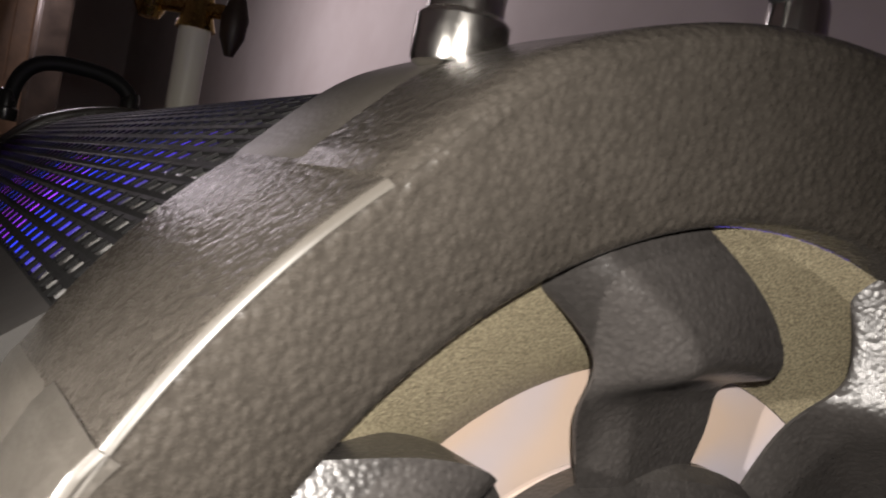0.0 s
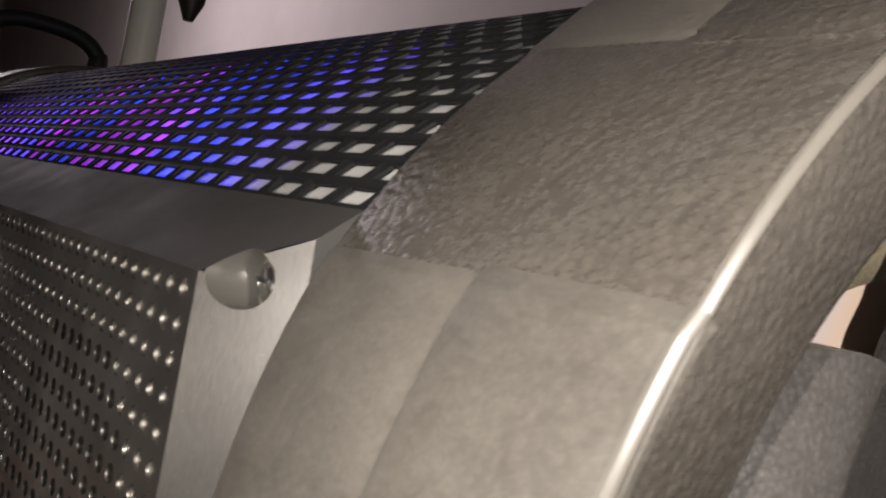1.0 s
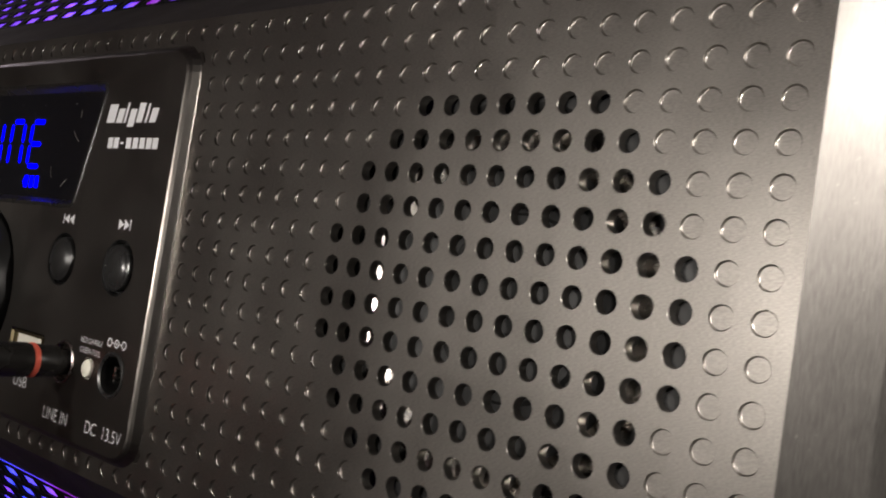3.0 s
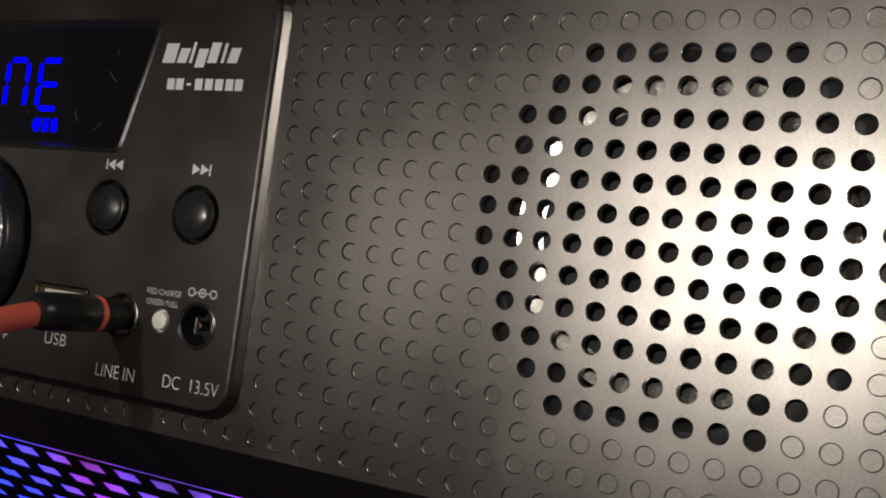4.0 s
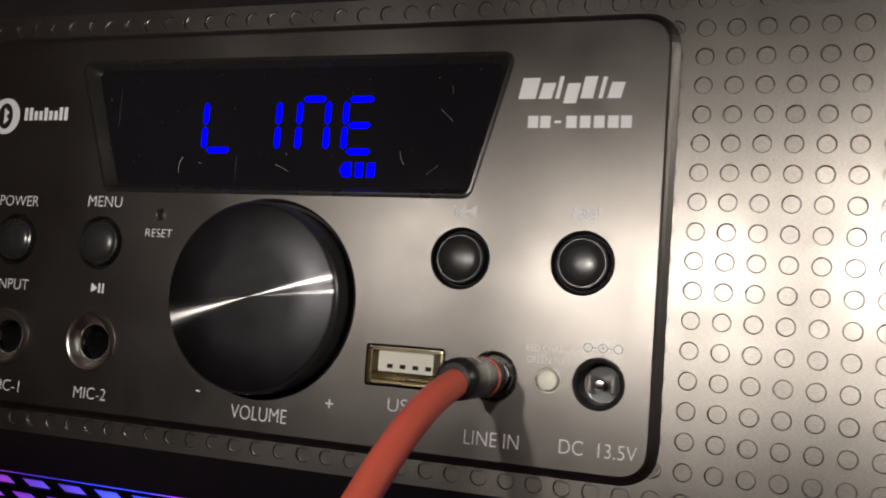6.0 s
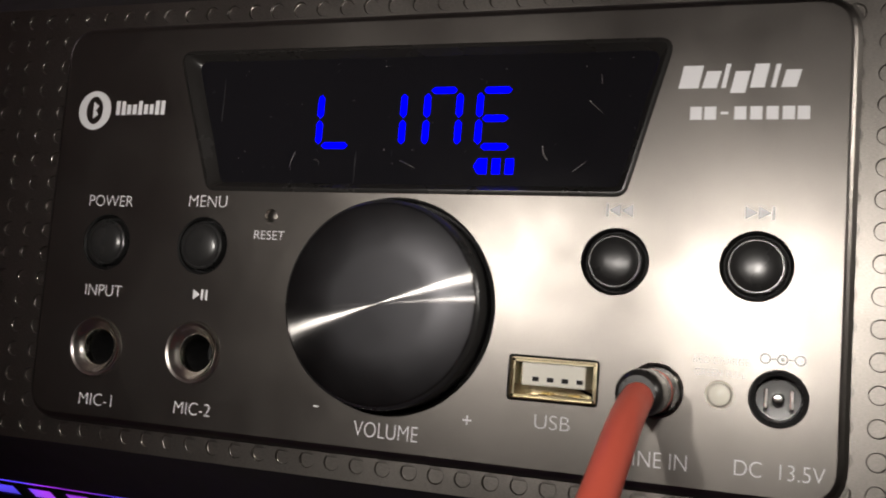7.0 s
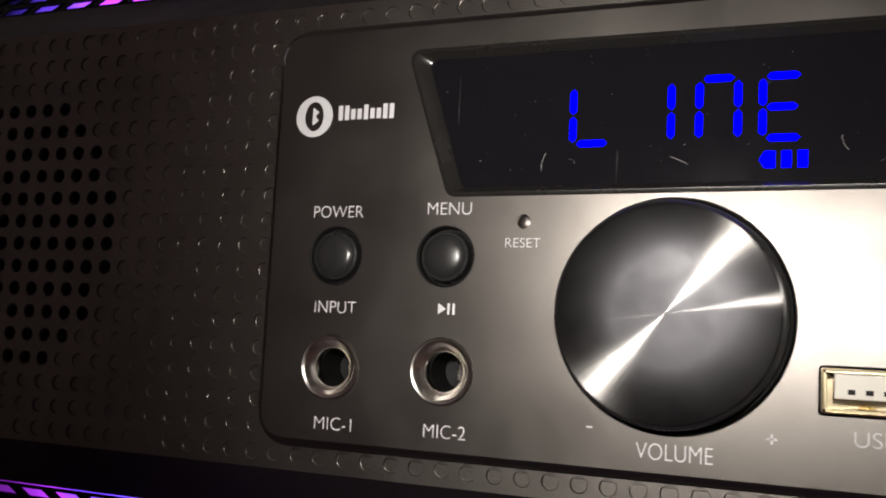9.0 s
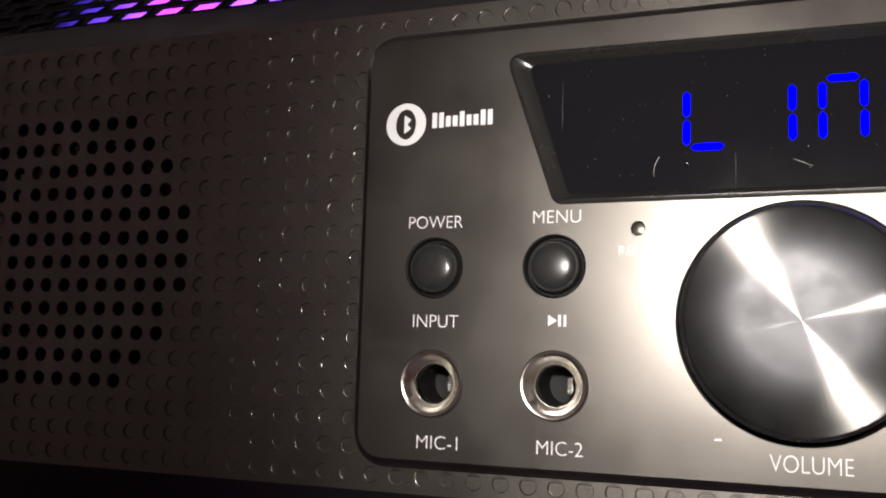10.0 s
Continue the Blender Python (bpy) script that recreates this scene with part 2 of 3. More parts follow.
def about_x(profile, f0=0.0, f1=360.0, n=160, mirror=False, wrap=False, bulge=None):
    """Turns (x, r) points about the body's axis, from angle f0 to f1 measured up from the front."""
    bm = bmesh.new()
    closed = abs(f1 - f0) > 359.9
    rings = []
    for x, r in profile:
        ring = []
        for i in range(n if closed else n + 1):
            deg = f0 + (f1 - f0) * i / n
            f, q = radians(deg), r + (bulge(deg) if bulge and r > 10.12 else 0.0)
            if r > 10.0 and x < 2.0:
                back = 0.2 * max(0.0, 1 - (min(deg % 360, 360 - deg % 360) / 26.0) ** 2)
            else:
                back = 0.0
            ring.append(bm.verts.new((2 * MID - x - back if mirror else x + back, YC - q * math.cos(f), q * math.sin(f))))
        rings.append(ring)
    if wrap:
        rings.append(rings[0])
    rows_to_faces(bm, rings, closed)
    if wrap and not closed:
        bm.faces.new([r[0] for r in rings[:-1]]), bm.faces.new([r[-1] for r in rings[:-1]][::-1])
    bmesh.ops.recalc_face_normals(bm, faces=bm.faces)
    return bm


def about_y(profile, cx, cz, n=48, bm=None):
    """Turns (r, y) points about an axis along y through (cx, cz)."""
    bm = bm or bmesh.new()
    rings = []
    for r, y in profile:
        if r < 1e-5:
            rings.append([bm.verts.new((cx, y, cz))] * n)
        else:
            rings.append([bm.verts.new((cx + r * math.cos(2 * math.pi * i / n), y, cz + r * math.sin(2 * math.pi * i / n))) for i in range(n)])
    for a, b in zip(rings, rings[1:]):
        for i in range(n):
            q = list(dict.fromkeys((a[i], a[(i + 1) % n], b[(i + 1) % n], b[i])))
            if len(q) > 2:
                bm.faces.new(q)
    bmesh.ops.recalc_face_normals(bm, faces=bm.faces)
    return bm


def rounded(points, radius, steps=6):
    """A polygon (x, z) with rounded corners."""
    out, n = [], len(points)
    for i in range(n):
        p, a, b = Vector(points[i]), Vector(points[i - 1]), Vector(points[(i + 1) % n])
        u, v = (a - p).normalized(), (b - p).normalized()
        half = u.angle(v) / 2
        d = min(radius / math.tan(half), (a - p).length * 0.48, (b - p).length * 0.48)
        for k in range(steps + 1):
            s = k / steps
            q = (1 - s) ** 2 * (p + u * d) + 2 * s * (1 - s) * p + s * s * (p + v * d)
            out.append((q.x, q.y))
    return out


def rect(x0, x1, z0, z1):
    return [(x0, z0), (x1, z0), (x1, z1), (x0, z1)]


def circle(cx, cz, r, n=40):
    return [(cx + r * math.cos(2 * math.pi * i / n), cz + r * math.sin(2 * math.pi * i / n)) for i in range(n)]


def grown(points, d):
    """The same outline moved out by d from its middle line by line."""
    n, out = len(points), []
    for i in range(n):
        p, a, b = Vector(points[i]), Vector(points[i - 1]), Vector(points[(i + 1) % n])
        t = (b - a).normalized()
        out.append((p.x + t.y * d, p.y - t.x * d))
    return out


def loop(bm, points, y):
    return [bm.verts.new((x, y, z)) for x, z in points]


def slab(points, y0, y1, bevel=0.0):
    """A flat piece with that outline, its front at y0 and back at y1, with a rounded front edge."""
    bm = bmesh.new()
    steps = [(0.0, y1), (0.0, y0 + bevel)]
    if bevel:
        steps += [(-bevel * 0.3, y0 + bevel * 0.3), (-bevel, y0)]
    rings = [loop(bm, grown(points, d) if d else points, y) for d, y in steps]
    rows_to_faces(bm, rings, True)
    bm.faces.new(rings[-1]), bm.faces.new(rings[0][::-1])
    bmesh.ops.recalc_face_normals(bm, faces=bm.faces)
    return bm


def tube(points, radius, n=14, cap=True):
    """A round bar along a list of points."""
    bm = bmesh.new()
    pts = [Vector(p) for p in points]
    rings, side = [], None
    for i, p in enumerate(pts):
        d = (pts[min(i + 1, len(pts) - 1)] - pts[max(i - 1, 0)]).normalized()
        side = (side - d * side.dot(d)).normalized() if side else d.orthogonal().normalized()
        up = d.cross(side)
        r = radius(i / (len(pts) - 1)) if callable(radius) else radius
        rings.append([bm.verts.new(p + (side * math.cos(a) + up * math.sin(a)) * r) for a in [2 * math.pi * k / n for k in range(n)]])
    rows_to_faces(bm, rings, True)
    if cap:
        bm.faces.new(rings[0][::-1]), bm.faces.new(rings[-1])
    bmesh.ops.recalc_face_normals(bm, faces=bm.faces)
    return bm


def bezier(p0, p1, p2, p3, n=40):
    p0, p1, p2, p3 = map(Vector, (p0, p1, p2, p3))
    return [(1 - u) ** 3 * p0 + 3 * u * (1 - u) ** 2 * p1 + 3 * u * u * (1 - u) * p2 + u ** 3 * p3 for u in [i / n for i in range(n + 1)]]


def solid(verts, faces, name, material, parent, label="", smooth=False, soft=38):
    me = bpy.data.meshes.new(name)
    me.from_pydata([(x * S, y * S, z * S) for x, y, z in verts], [], faces)
    me.update()
    return from_mesh(name, me, material, parent, label, smooth, soft)


# ---- room ----
part("table", box(-150, 70, -45, 75, -14.5, -10.5, 0.3), TABLE, None)
tagged(bpy.data.objects["table"], "brown wooden table top under the speaker", "table", kind="structure")
for lx in (-143, 63):
    for ly in (-38, 68):
        part("table_leg", box(lx - 4, lx + 4, ly - 4, ly + 4, -80, -14.4, 0.4), TABLE, bpy.data.objects["table"])
part("wall_back", box(-420, 150, 75, 85, -80, 170), WALL)
part("wall_front", box(-420, 150, -130, -120, -80, 170), WALL)
part("wall_left", box(-430, -420, -130, 85, -80, 170), WALL)
part("wall_right", box(150, 160, -130, 85, -80, 170), WALL)
part("ceiling", box(-430, 160, -130, 85, 170, 175), WALL)
part("floor", box(-430, 160, -130, 85, -85, -80), TABLE)
for name, label in (("wall_back", "plain mauve grey painted wall behind the speaker"), ("wall_front", "plain painted wall"), ("wall_left", "plain painted wall"), ("wall_right", "plain painted wall"), ("ceiling", "plain painted ceiling"), ("floor", "brown wooden floor")):
    tagged(bpy.data.objects[name], label, name.split("_")[0], kind="structure")

# ---- the speaker ----
speaker = empty("portable_speaker", "round taupe and black portable speaker with blue-lit mesh on a table", "speaker")
speaker.location = (MID * S, YC * S, -10.5 * S)
bpy.context.view_layer.update()
BACK = speaker.matrix_world.inverted()


def sp(ob):
    """Makes a part a child of the speaker without moving it."""
    ob.parent = speaker
    ob.matrix_parent_inverse = BACK
    return ob


def mesh_grille():
    """Black mesh wrapped round the body: staggered leaning slots."""
    R0, R1, PX, PF = 10.45, 10.395, 0.97, 2.42
    verts, faces = [], []

    def at(x, f, r):
        a = radians(f)
        verts.append((x, YC - r * math.cos(a), r * math.sin(a)))
        return len(verts) - 1

    for j in range(123):
        f = 30.9 + PF * (j + 0.5)
        flip = 1 if f < 180 else -1
        for i in range(-1, 41):
            x = 1.12 - PX * (i + 0.5 * (j % 2))
            w, h, lean = 0.335, PF * 0.29, 0.09 * flip
            outer = [(x - PX / 2, f - PF / 2), (x + PX / 2, f - PF / 2), (x + PX / 2, f + PF / 2), (x - PX / 2, f + PF / 2)]
            inner = [(x - w - lean, f - h), (x + w - lean, f - h), (x + w + lean, f + h), (x - w + lean, f + h)]
            o = [at(a, b, R0 - 0.02) for a, b in outer]
            t = [at(a, b, R0) for a, b in inner]
            d = [at(a, b, R1) for a, b in inner]
            for k in range(4):
                m = (k + 1) % 4
                faces += [(o[k], t[k], t[m], o[m]), (t[k], d[k], d[m], t[m])]
    return solid(verts, faces, "mesh_grille", MESH, None, "glossy black wrapped metal mesh")


sp(mesh_grille())
sp(part("light_tube", about_x([(1.6, 10.35), (-37.2, 10.35)], 29, 331, 120), DIFFUSER, None, "milky tube glowing blue behind the mesh", True))
sp(part("core", about_x([(1.6, 9.0), (-37.2, 9.0)], 29, 331, 60), BLACK))


def end_ring(mirror):
    prof = [(1.56, 9.0), (1.50, 10.3), (1.54, 10.43), (1.75, 10.5), (4.3, 10.5), (6.72, 10.43), (6.90, 10.41), (6.965, 10.35), (6.975, 10.2), (6.55, 8.52), (6.5, 8.40), (6.38, 8.33), (5.2, 8.2), (5.0, 9.5)]
    hump = lambda f: 0.33 * (lambda u: u * u * (3 - 2 * u))(max(0.0, min(1.0, (min(f, 180 - f) - 48.6) / 14)))
    ring = sp(part("end_ring", about_x(prof, n=360, mirror=mirror, wrap=True, bulge=hump), RUBBER, None, "pebbled black plastic end ring", True))
    # separate paler, smoother strip that carries the highlight along the ring's edge
    edge = part("ring_edge", about_x([(6.86, 10.36), (6.88, 10.43), (6.93, 10.425), (6.985, 10.37), (6.99, 10.33), (6.93, 10.3)], 131.4, 408.6, 280, mirror, True), EDGE, None, "shiny ring edge, made paler as a highlight line", True)
    edge.parent = ring
    for f0, f1, top in ((7.5, 28.7, False), (48.6, 131.4, True), (151.3, 172.5, False)):
        inner = [(1.49, 10.25), (1.50, 10.43), (1.54, 10.49), (1.66, 10.525), (4.26, 10.535), (4.35, 10.515), (4.368, 10.3)]
        outer = [(4.372, 10.3), (4.375, 10.53), (4.50, 10.565), (6.68, 10.525), (6.93, 10.49), (6.985, 10.42), (6.985, 10.25), (6.86, 10.2)]
        rim = [(6.88, 10.45), (6.90, 10.52), (6.95, 10.515), (7.0, 10.46), (7.005, 10.41), (6.95, 10.38)]
        if top:
            outer = [(4.372, 10.3), (4.375, 10.53), (4.50, 10.565), (6.4, 10.545), (6.7, 10.53), (6.86, 10.47), (6.96, 10.36), (6.985, 10.22), (6.97, 10.16), (6.86, 10.14)]
        for name, p, m in (("bumper_pad", inner, GRAINED), ("bumper_pad", outer, RUBBER if top else GRAINED), ("bumper_edge", rim, EDGE)):
            if top and m is EDGE:
                continue
            run = lambda f: hump(f) - 0.055 * max([0.0] + [1 - abs(f - e) / 1.6 for e in (28.7, 48.6, 131.4, 151.3)])
            pad = part(name, about_x(p, f0, f1, 160, mirror, True, run), m, None, "", True)
            pad.parent = ring
    return ring


end_ring(False), end_ring(True)


def handle(mirror):
    """Arched black grip on two chrome posts, coloured black at the far end, on top of an end ring."""
    x = 2 * MID - 4.2 if mirror else 4.2
    pts = bezier((x, 5.6, 10.1), (x, 5.6, 12.9), (x, 7.0, 13.1), (x, 8.6, 13.1), 14) + bezier((x, 8.6, 13.1), (x, 10.2, 13.1), (x, 11.8, 12.9), (x, 11.8, 11.0), 14)[1:]
    if mirror:
        pts = [p - Vector((0.0, 2.0, 0.6)) for p in pts]
    grip = sp(part("handle", tube(pts, 0.42, 16), BLACK, None, "arched black carrying handle", True))
    back, low = (2.0, 0.6) if mirror else (0.0, 0.0)
    for y, z0 in ((5.5 - back, 9.55 - low), (11.6 - back, 10.75 - low)):
        bm = about_y([(0.0, 0.0), (0.60, 0.0), (0.63, 0.08), (0.63, 0.62), (0.57, 0.68), (0.52, 0.72), (0.5, 1.3), (0.42, 1.6), (0.0, 1.7)], 0, 0, 32)
        bmesh.ops.rotate(bm, matrix=Matrix.Rotation(radians(-90), 3, "X"), verts=bm.verts)
        for v in bm.verts:
            v.co = Vector((v.co.x + x, y - v.co.y, z0 + abs(v.co.z)))
        bmesh.ops.recalc_face_normals(bm, faces=bm.faces)
        # far posts are chrome too; black puts their dark silhouette into the colour
        part("post", bm, BEZEL if mirror else CHROME, grip, "" if mirror else "chrome post", True)
    return grip


handle(False), handle(True)


def eased(points, n=5):
    """The same line of points with its corners rounded."""
    out, p = [], [points[0]] + points + [points[-1]]
    for a, b, c, d in zip(p, p[1:], p[2:], p[3:]):
        for i in range(n):
            u = i / n
            out.append(tuple(((1 - u) ** 3 * a[k] + (3 * u ** 3 - 6 * u * u + 4) * b[k] + (-3 * u ** 3 + 3 * u * u + 3 * u + 1) * c[k] + u ** 3 * d[k]) / 6 for k in (0, 1)))
    return out + [points[-1]]


def woofer():
    frame_ = sp(part("woofer_surround", about_x([(5.7, 8.25), (5.45, 7.9), (4.6, 6.6), (4.15, 6.05), (4.05, 5.98)], n=120), SPARKLE, None, "glittering gold woofer surround", True))
    part("cone", about_x([(4.0, 5.98), (3.98, 5.95), (3.62, 4.36), (3.57, 4.33), (3.57, 4.27), (3.6, 4.24), (3.2, 2.6), (3.1, 2.5), (3.5, 1.6), (3.8, 0.01)], n=120), CONE, frame_, "silver cone with peach and lilac reflections painted on", True)
    part("led_strip", about_x([(5.3, 8.19), (5.3, 8.1), (5.5, 8.1), (5.5, 8.19)], n=120, wrap=True), LEDRING, frame_, "violet glowing strip")
    guard = sp(part("guard_hub", about_x([(4.0, 4.5), (4.5, 4.5), (4.75, 4.3), (4.85, 3.8), (4.9, 2.0), (4.95, 0.01)], n=100), GUARD, None, "pebbled black guard hub", True))
    # one arm: radius and angle of its two sides, height of left side, crest and right side, and of its back
    rows = [(8.5, 58.5, 8.5, 78.0, 5.35, 5.95, 5.75, 5.0), (7.9, 61.5, 8.0, 81.0, 5.45, 6.22, 5.95, 5.0), (7.3, 64.0, 7.45, 85.5, 5.55, 6.42, 6.1, 5.0),
            (6.75, 66.0, 6.8, 90.0, 5.6, 6.52, 6.15, 5.0), (6.42, 65.8, 6.35, 92.0, 5.45, 6.5, 6.1, 4.9), (6.2, 65.4, 6.1, 92.0, 5.3, 5.95, 5.85, 4.6),
            (5.95, 65.2, 5.95, 93.0, 5.1, 5.3, 4.9, 4.3), (5.6, 65.4, 5.6, 95.0, 4.85, 5.0, 4.6, 4.15), (5.1, 66.0, 5.1, 97.0, 4.65, 4.85, 4.5, 4.05), (4.2, 66.0, 4.2, 95.0, 4.5, 4.7, 4.4, 3.95)]
    sides = [eased([(r[i], r[j]) for r in rows], 4) for i, j in ((0, 1), (2, 3), (4, 5), (6, 7))]
    n = 22
    for k in range(8):
        bm, rings = bmesh.new(), []
        for (ra, fa), (rb, fb), (low, crest), (high, rear) in zip(*sides):
            ring = []
            for i in range(n + 1):
                s = i / n
                r, f = ra + (rb - ra) * s, radians(fa + (fb - fa) * s + 45.0 * (k - 1))
                peak = low + (crest - low) * (1 - (1 - s / 0.32) ** 1.6) if s < 0.32 else crest + (high - crest) * (s - 0.32) / 0.68
                ring.append(bm.verts.new((peak, YC - r * math.cos(f), r * math.sin(f))))
            for i in range(n, -1, -1):
                s = i / n
                r, f = ra + (rb - ra) * s, radians(fa + (fb - fa) * s + 45.0 * (k - 1))
                ring.append(bm.verts.new((low - 0.08 + (rear - low + 0.08) * s, YC - r * math.cos(f), r * math.sin(f))))
            rings.append(ring)
        rows_to_faces(bm, rings, True)
        bm.faces.new(rings[0][::-1]), bm.faces.new(rings[-1])
        bmesh.ops.recalc_face_normals(bm, faces=bm.faces)
        part("guard_arm", bm, GUARD, guard, "", True)


woofer()
sp(part("end_plate", about_x([(-42.0, 8.4), (-41.8, 0.01)], n=60), BLACK))

# ---- front fascia ----
ZF, ZB, YB = 4.27, 5.42, 1.5
X0, X1, XE, YE = 2 * MID - 0.33, 0.33, 1.56, 0.866
ZE = ZF + (ZB - ZF) * YE / YB


BX, BZ, BR = 0.80, 4.30, 0.40  # screw bore through the corner of the trim
SLANT, RISE = YE / (XE - X1), YB / (ZB - ZF)


def bore(a):
    """A point of the bore's mouth at angle a, and whether it lies on the sloping strip above the trim."""
    x, z = BX + BR * math.cos(a), BZ + BR * math.sin(a)
    on_trim, on_strip = (x - X1) * SLANT, (z - ZF) * RISE
    return (x, max(on_trim, on_strip), z), on_strip > on_trim


MOUTH = [bore(2 * math.pi * (i + 0.5) / 48) for i in range(48)]
UPPER = [p for p, strip in MOUTH if strip][::-1]
LOWER = [p for p, strip in MOUTH[12:] + MOUTH[:12] if not strip]


def fascia():
    v, f = [], []
    flip = lambda p: (2 * MID - p[0], p[1], p[2])
    for sgn in (1, -1):
        b = len(v)
        half = [(X1, 0, ZF)] + UPPER + [(XE, YE, ZE), (XE, YB, ZB)]
        line = [(x, y, sgn * z) for x, y, z in half + [flip(p) for p in half[::-1]]]
        v += line
        f.append(tuple(range(b, b + len(line))) if sgn > 0 else tuple(range(b + len(line) - 1, b - 1, -1)))
        # lip under the mesh edge
        b = len(v)
        v += [(XE, YB, sgn * ZB), (2 * MID - XE, YB, sgn * ZB), (2 * MID - XE, YB + 0.12, sgn * (ZB + 0.02)), (XE, YB + 0.12, sgn * (ZB + 0.02))]
        f.append((b, b + 1, b + 2, b + 3))
    for side in (lambda x: x, lambda x: 2 * MID - x):
        b = len(v)
        v += [(side(XE), y, z) for y, z in ((YE, ZE), (YB, ZB), (YB + 1.0, ZB), (YB + 1.0, -ZB), (YB, -ZB), (YE, -ZE))]
        f.append(tuple(range(b, b + 6)))
    return sp(solid(v, f, "front_fascia", STRIP, None, "dark plastic edge round the front plate"))


fascia()
CELL = 16


def ringed(cx, cz, hx, hz, r, verts, faces, is_open):
    """A square cell of the plate round an open hole or a blind dimple."""
    steps = [(1.05, 0.0), (1.0, 0.010), (0.985, 0.03), (0.985, 0.16)] if is_open else [(1.03, 0.0), (1.0, 0.008), (0.985, 0.026), (0.955, 0.034), (0.90, 0.037)]
    rings = [[]]
    for i in range(CELL):
        a = 2 * math.pi * (i + 0.5) / CELL
        c, s = math.cos(a), math.sin(a)
        k = 1 / max(abs(c), abs(s))
        verts.append((cx + hx * max(-1, min(1, c * k)), 0.0, cz + hz * max(-1, min(1, s * k))))
        rings[0].append(len(verts) - 1)
    for q, d in steps:
        ring = []
        for i in range(CELL):
            a = 2 * math.pi * (i + 0.5) / CELL
            verts.append((cx + r * q * math.cos(a), d, cz + r * q * math.sin(a)))
            ring.append(len(verts) - 1)
        rings.append(ring)
    for o, t in zip(rings, rings[1:]):
        for i in range(CELL):
            j = (i + 1) % CELL
            faces.append((o[i], o[j], t[j], t[i]))
    o = rings[0]
    for sx, sz in ((1, 1), (-1, 1), (-1, -1), (1, -1)):
        ang = math.atan2(sz, sx) % (2 * math.pi)
        i = int(ang / (2 * math.pi) * CELL - 0.5) % CELL
        verts.append((cx + sx * hx, 0.0, cz + sz * hz))
        faces.append((len(verts) - 1, o[(i + 1) % CELL], o[i]))
    if not is_open:
        floor = len(verts)
        verts.extend([verts[i] for i in rings[-1]])
        faces.append(tuple(range(floor, floor + CELL)))


PX, PZ = 0.468, 0.47
HALF = {3: 3, 4: 4, 5: 5, 6: 5, 7: 6, 8: 6, 9: 6, 10: 6, 11: 5, 12: 5, 13: 4, 14: 3}


def plate():
    """The punched front plate: open holes before the two drivers, blind dimples elsewhere."""
    verts, faces = [], []
    for k in range(77):
        for r in range(18):
            if 24 <= k <= 52 and 1 <= r <= 16:
                continue
            is_open = r in HALF and min(abs(k - 8), abs(k - 68)) <= HALF[r]
            ringed(-PX * k, (8.5 - r) * PZ, PX / 2, PZ / 2, 0.142, verts, faces, is_open)
    for x0, x1 in ((X0, -76 * PX - PX / 2), (PX / 2, X1)):
        b = len(verts)
        verts += [(x0, 0, -ZF), (x1, 0, -ZF), (x1, 0, ZF), (x0, 0, ZF)]
        faces.append((b, b + 1, b + 2, b + 3))
    for z0, z1 in ((-ZF, -9 * PZ), (9 * PZ, ZF)):
        b = len(verts)
        verts += [(-76 * PX - PX / 2, 0, z0), (PX / 2, 0, z0), (PX / 2, 0, z1), (-76 * PX - PX / 2, 0, z1)]
        faces.append((b, b + 1, b + 2, b + 3))
    return sp(solid(verts, faces, "punched_plate", PLATE, None, "taupe metal plate punched with round holes", True, 50))


plate()


def end_trim(mirror):
    """Slanting bright end of the fascia, notched by two screw bores that run straight back."""
    way = lambda p, sz: (2 * MID - p[0] if mirror else p[0], p[1], sz * p[2])
    half = [(X1, 0, ZF)] + LOWER + [(XE, YE, ZE)]
    line = [way(p, 1) for p in half] + [way(p, -1) for p in half[::-1]]
    trim = sp(solid(line, [tuple(range(len(line)))[::1 if mirror else -1]], "end_trim", TRIM, None, "slanting brushed metal end trim"))
    for sz in (1, -1):
        n, verts, faces = len(MOUTH), [], []
        for p, strip in MOUTH:
            verts += [way(p, sz), way((p[0], 0.80, p[2]), sz), way((BX + (p[0] - BX) * 0.55, 0.86, BZ + (p[2] - BZ) * 0.55), sz)]
        for i in range(n):
            j = (i + 1) % n
            faces += [(3 * i, 3 * j, 3 * j + 1, 3 * i + 1), (3 * i + 1, 3 * j + 1, 3 * j + 2, 3 * i + 2)]
        faces.append(tuple(3 * i + 2 for i in range(n)))
        solid(verts, faces, "screw_well", WELL, trim, "dark glossy screw bore", True)
        cx, cz = (2 * MID - BX if mirror else BX), sz * BZ
        part("screw", about_y([(0.27, 0.86), (0.27, 0.76), (0.24, 0.70), (0.15, 0.66), (0.0, 0.645)], cx, cz, 32), CHROME, trim, "sunk cross-head screw", True)
        for w, h in ((0.15, 0.035), (0.035, 0.15)):
            part("screw_slot", box(cx - w, cx + w, 0.635, 0.72, cz - h, cz + h, 0.01, 1), BLACK, trim)
    return trim


end_trim(False), end_trim(True)


def driver(k):
    """A small silver loudspeaker behind the open holes."""
    cx = -PX * k
    d = sp(part("driver", about_y([(3.5, 0.35), (3.1, 0.35), (2.9, 0.22), (2.7, 0.22), (2.5, 0.42)], cx, 0, 60), BLACK, None, "small silver loudspeaker behind the punched plate", True))
    part("driver_cone", about_y([(2.5, 0.42), (2.42, 0.36), (2.05, 0.5)], cx, 0, 60), DULL, d, "silver cone", True)
    part("dust_cap", about_y([(2.05, 0.5), (1.3, 0.8), (1.25, 0.72), (0.8, 0.62), (0.0, 0.58)], cx, 0, 48), BLACK, d, "black inner cone and dust cap", True)


driver(8), driver(68)
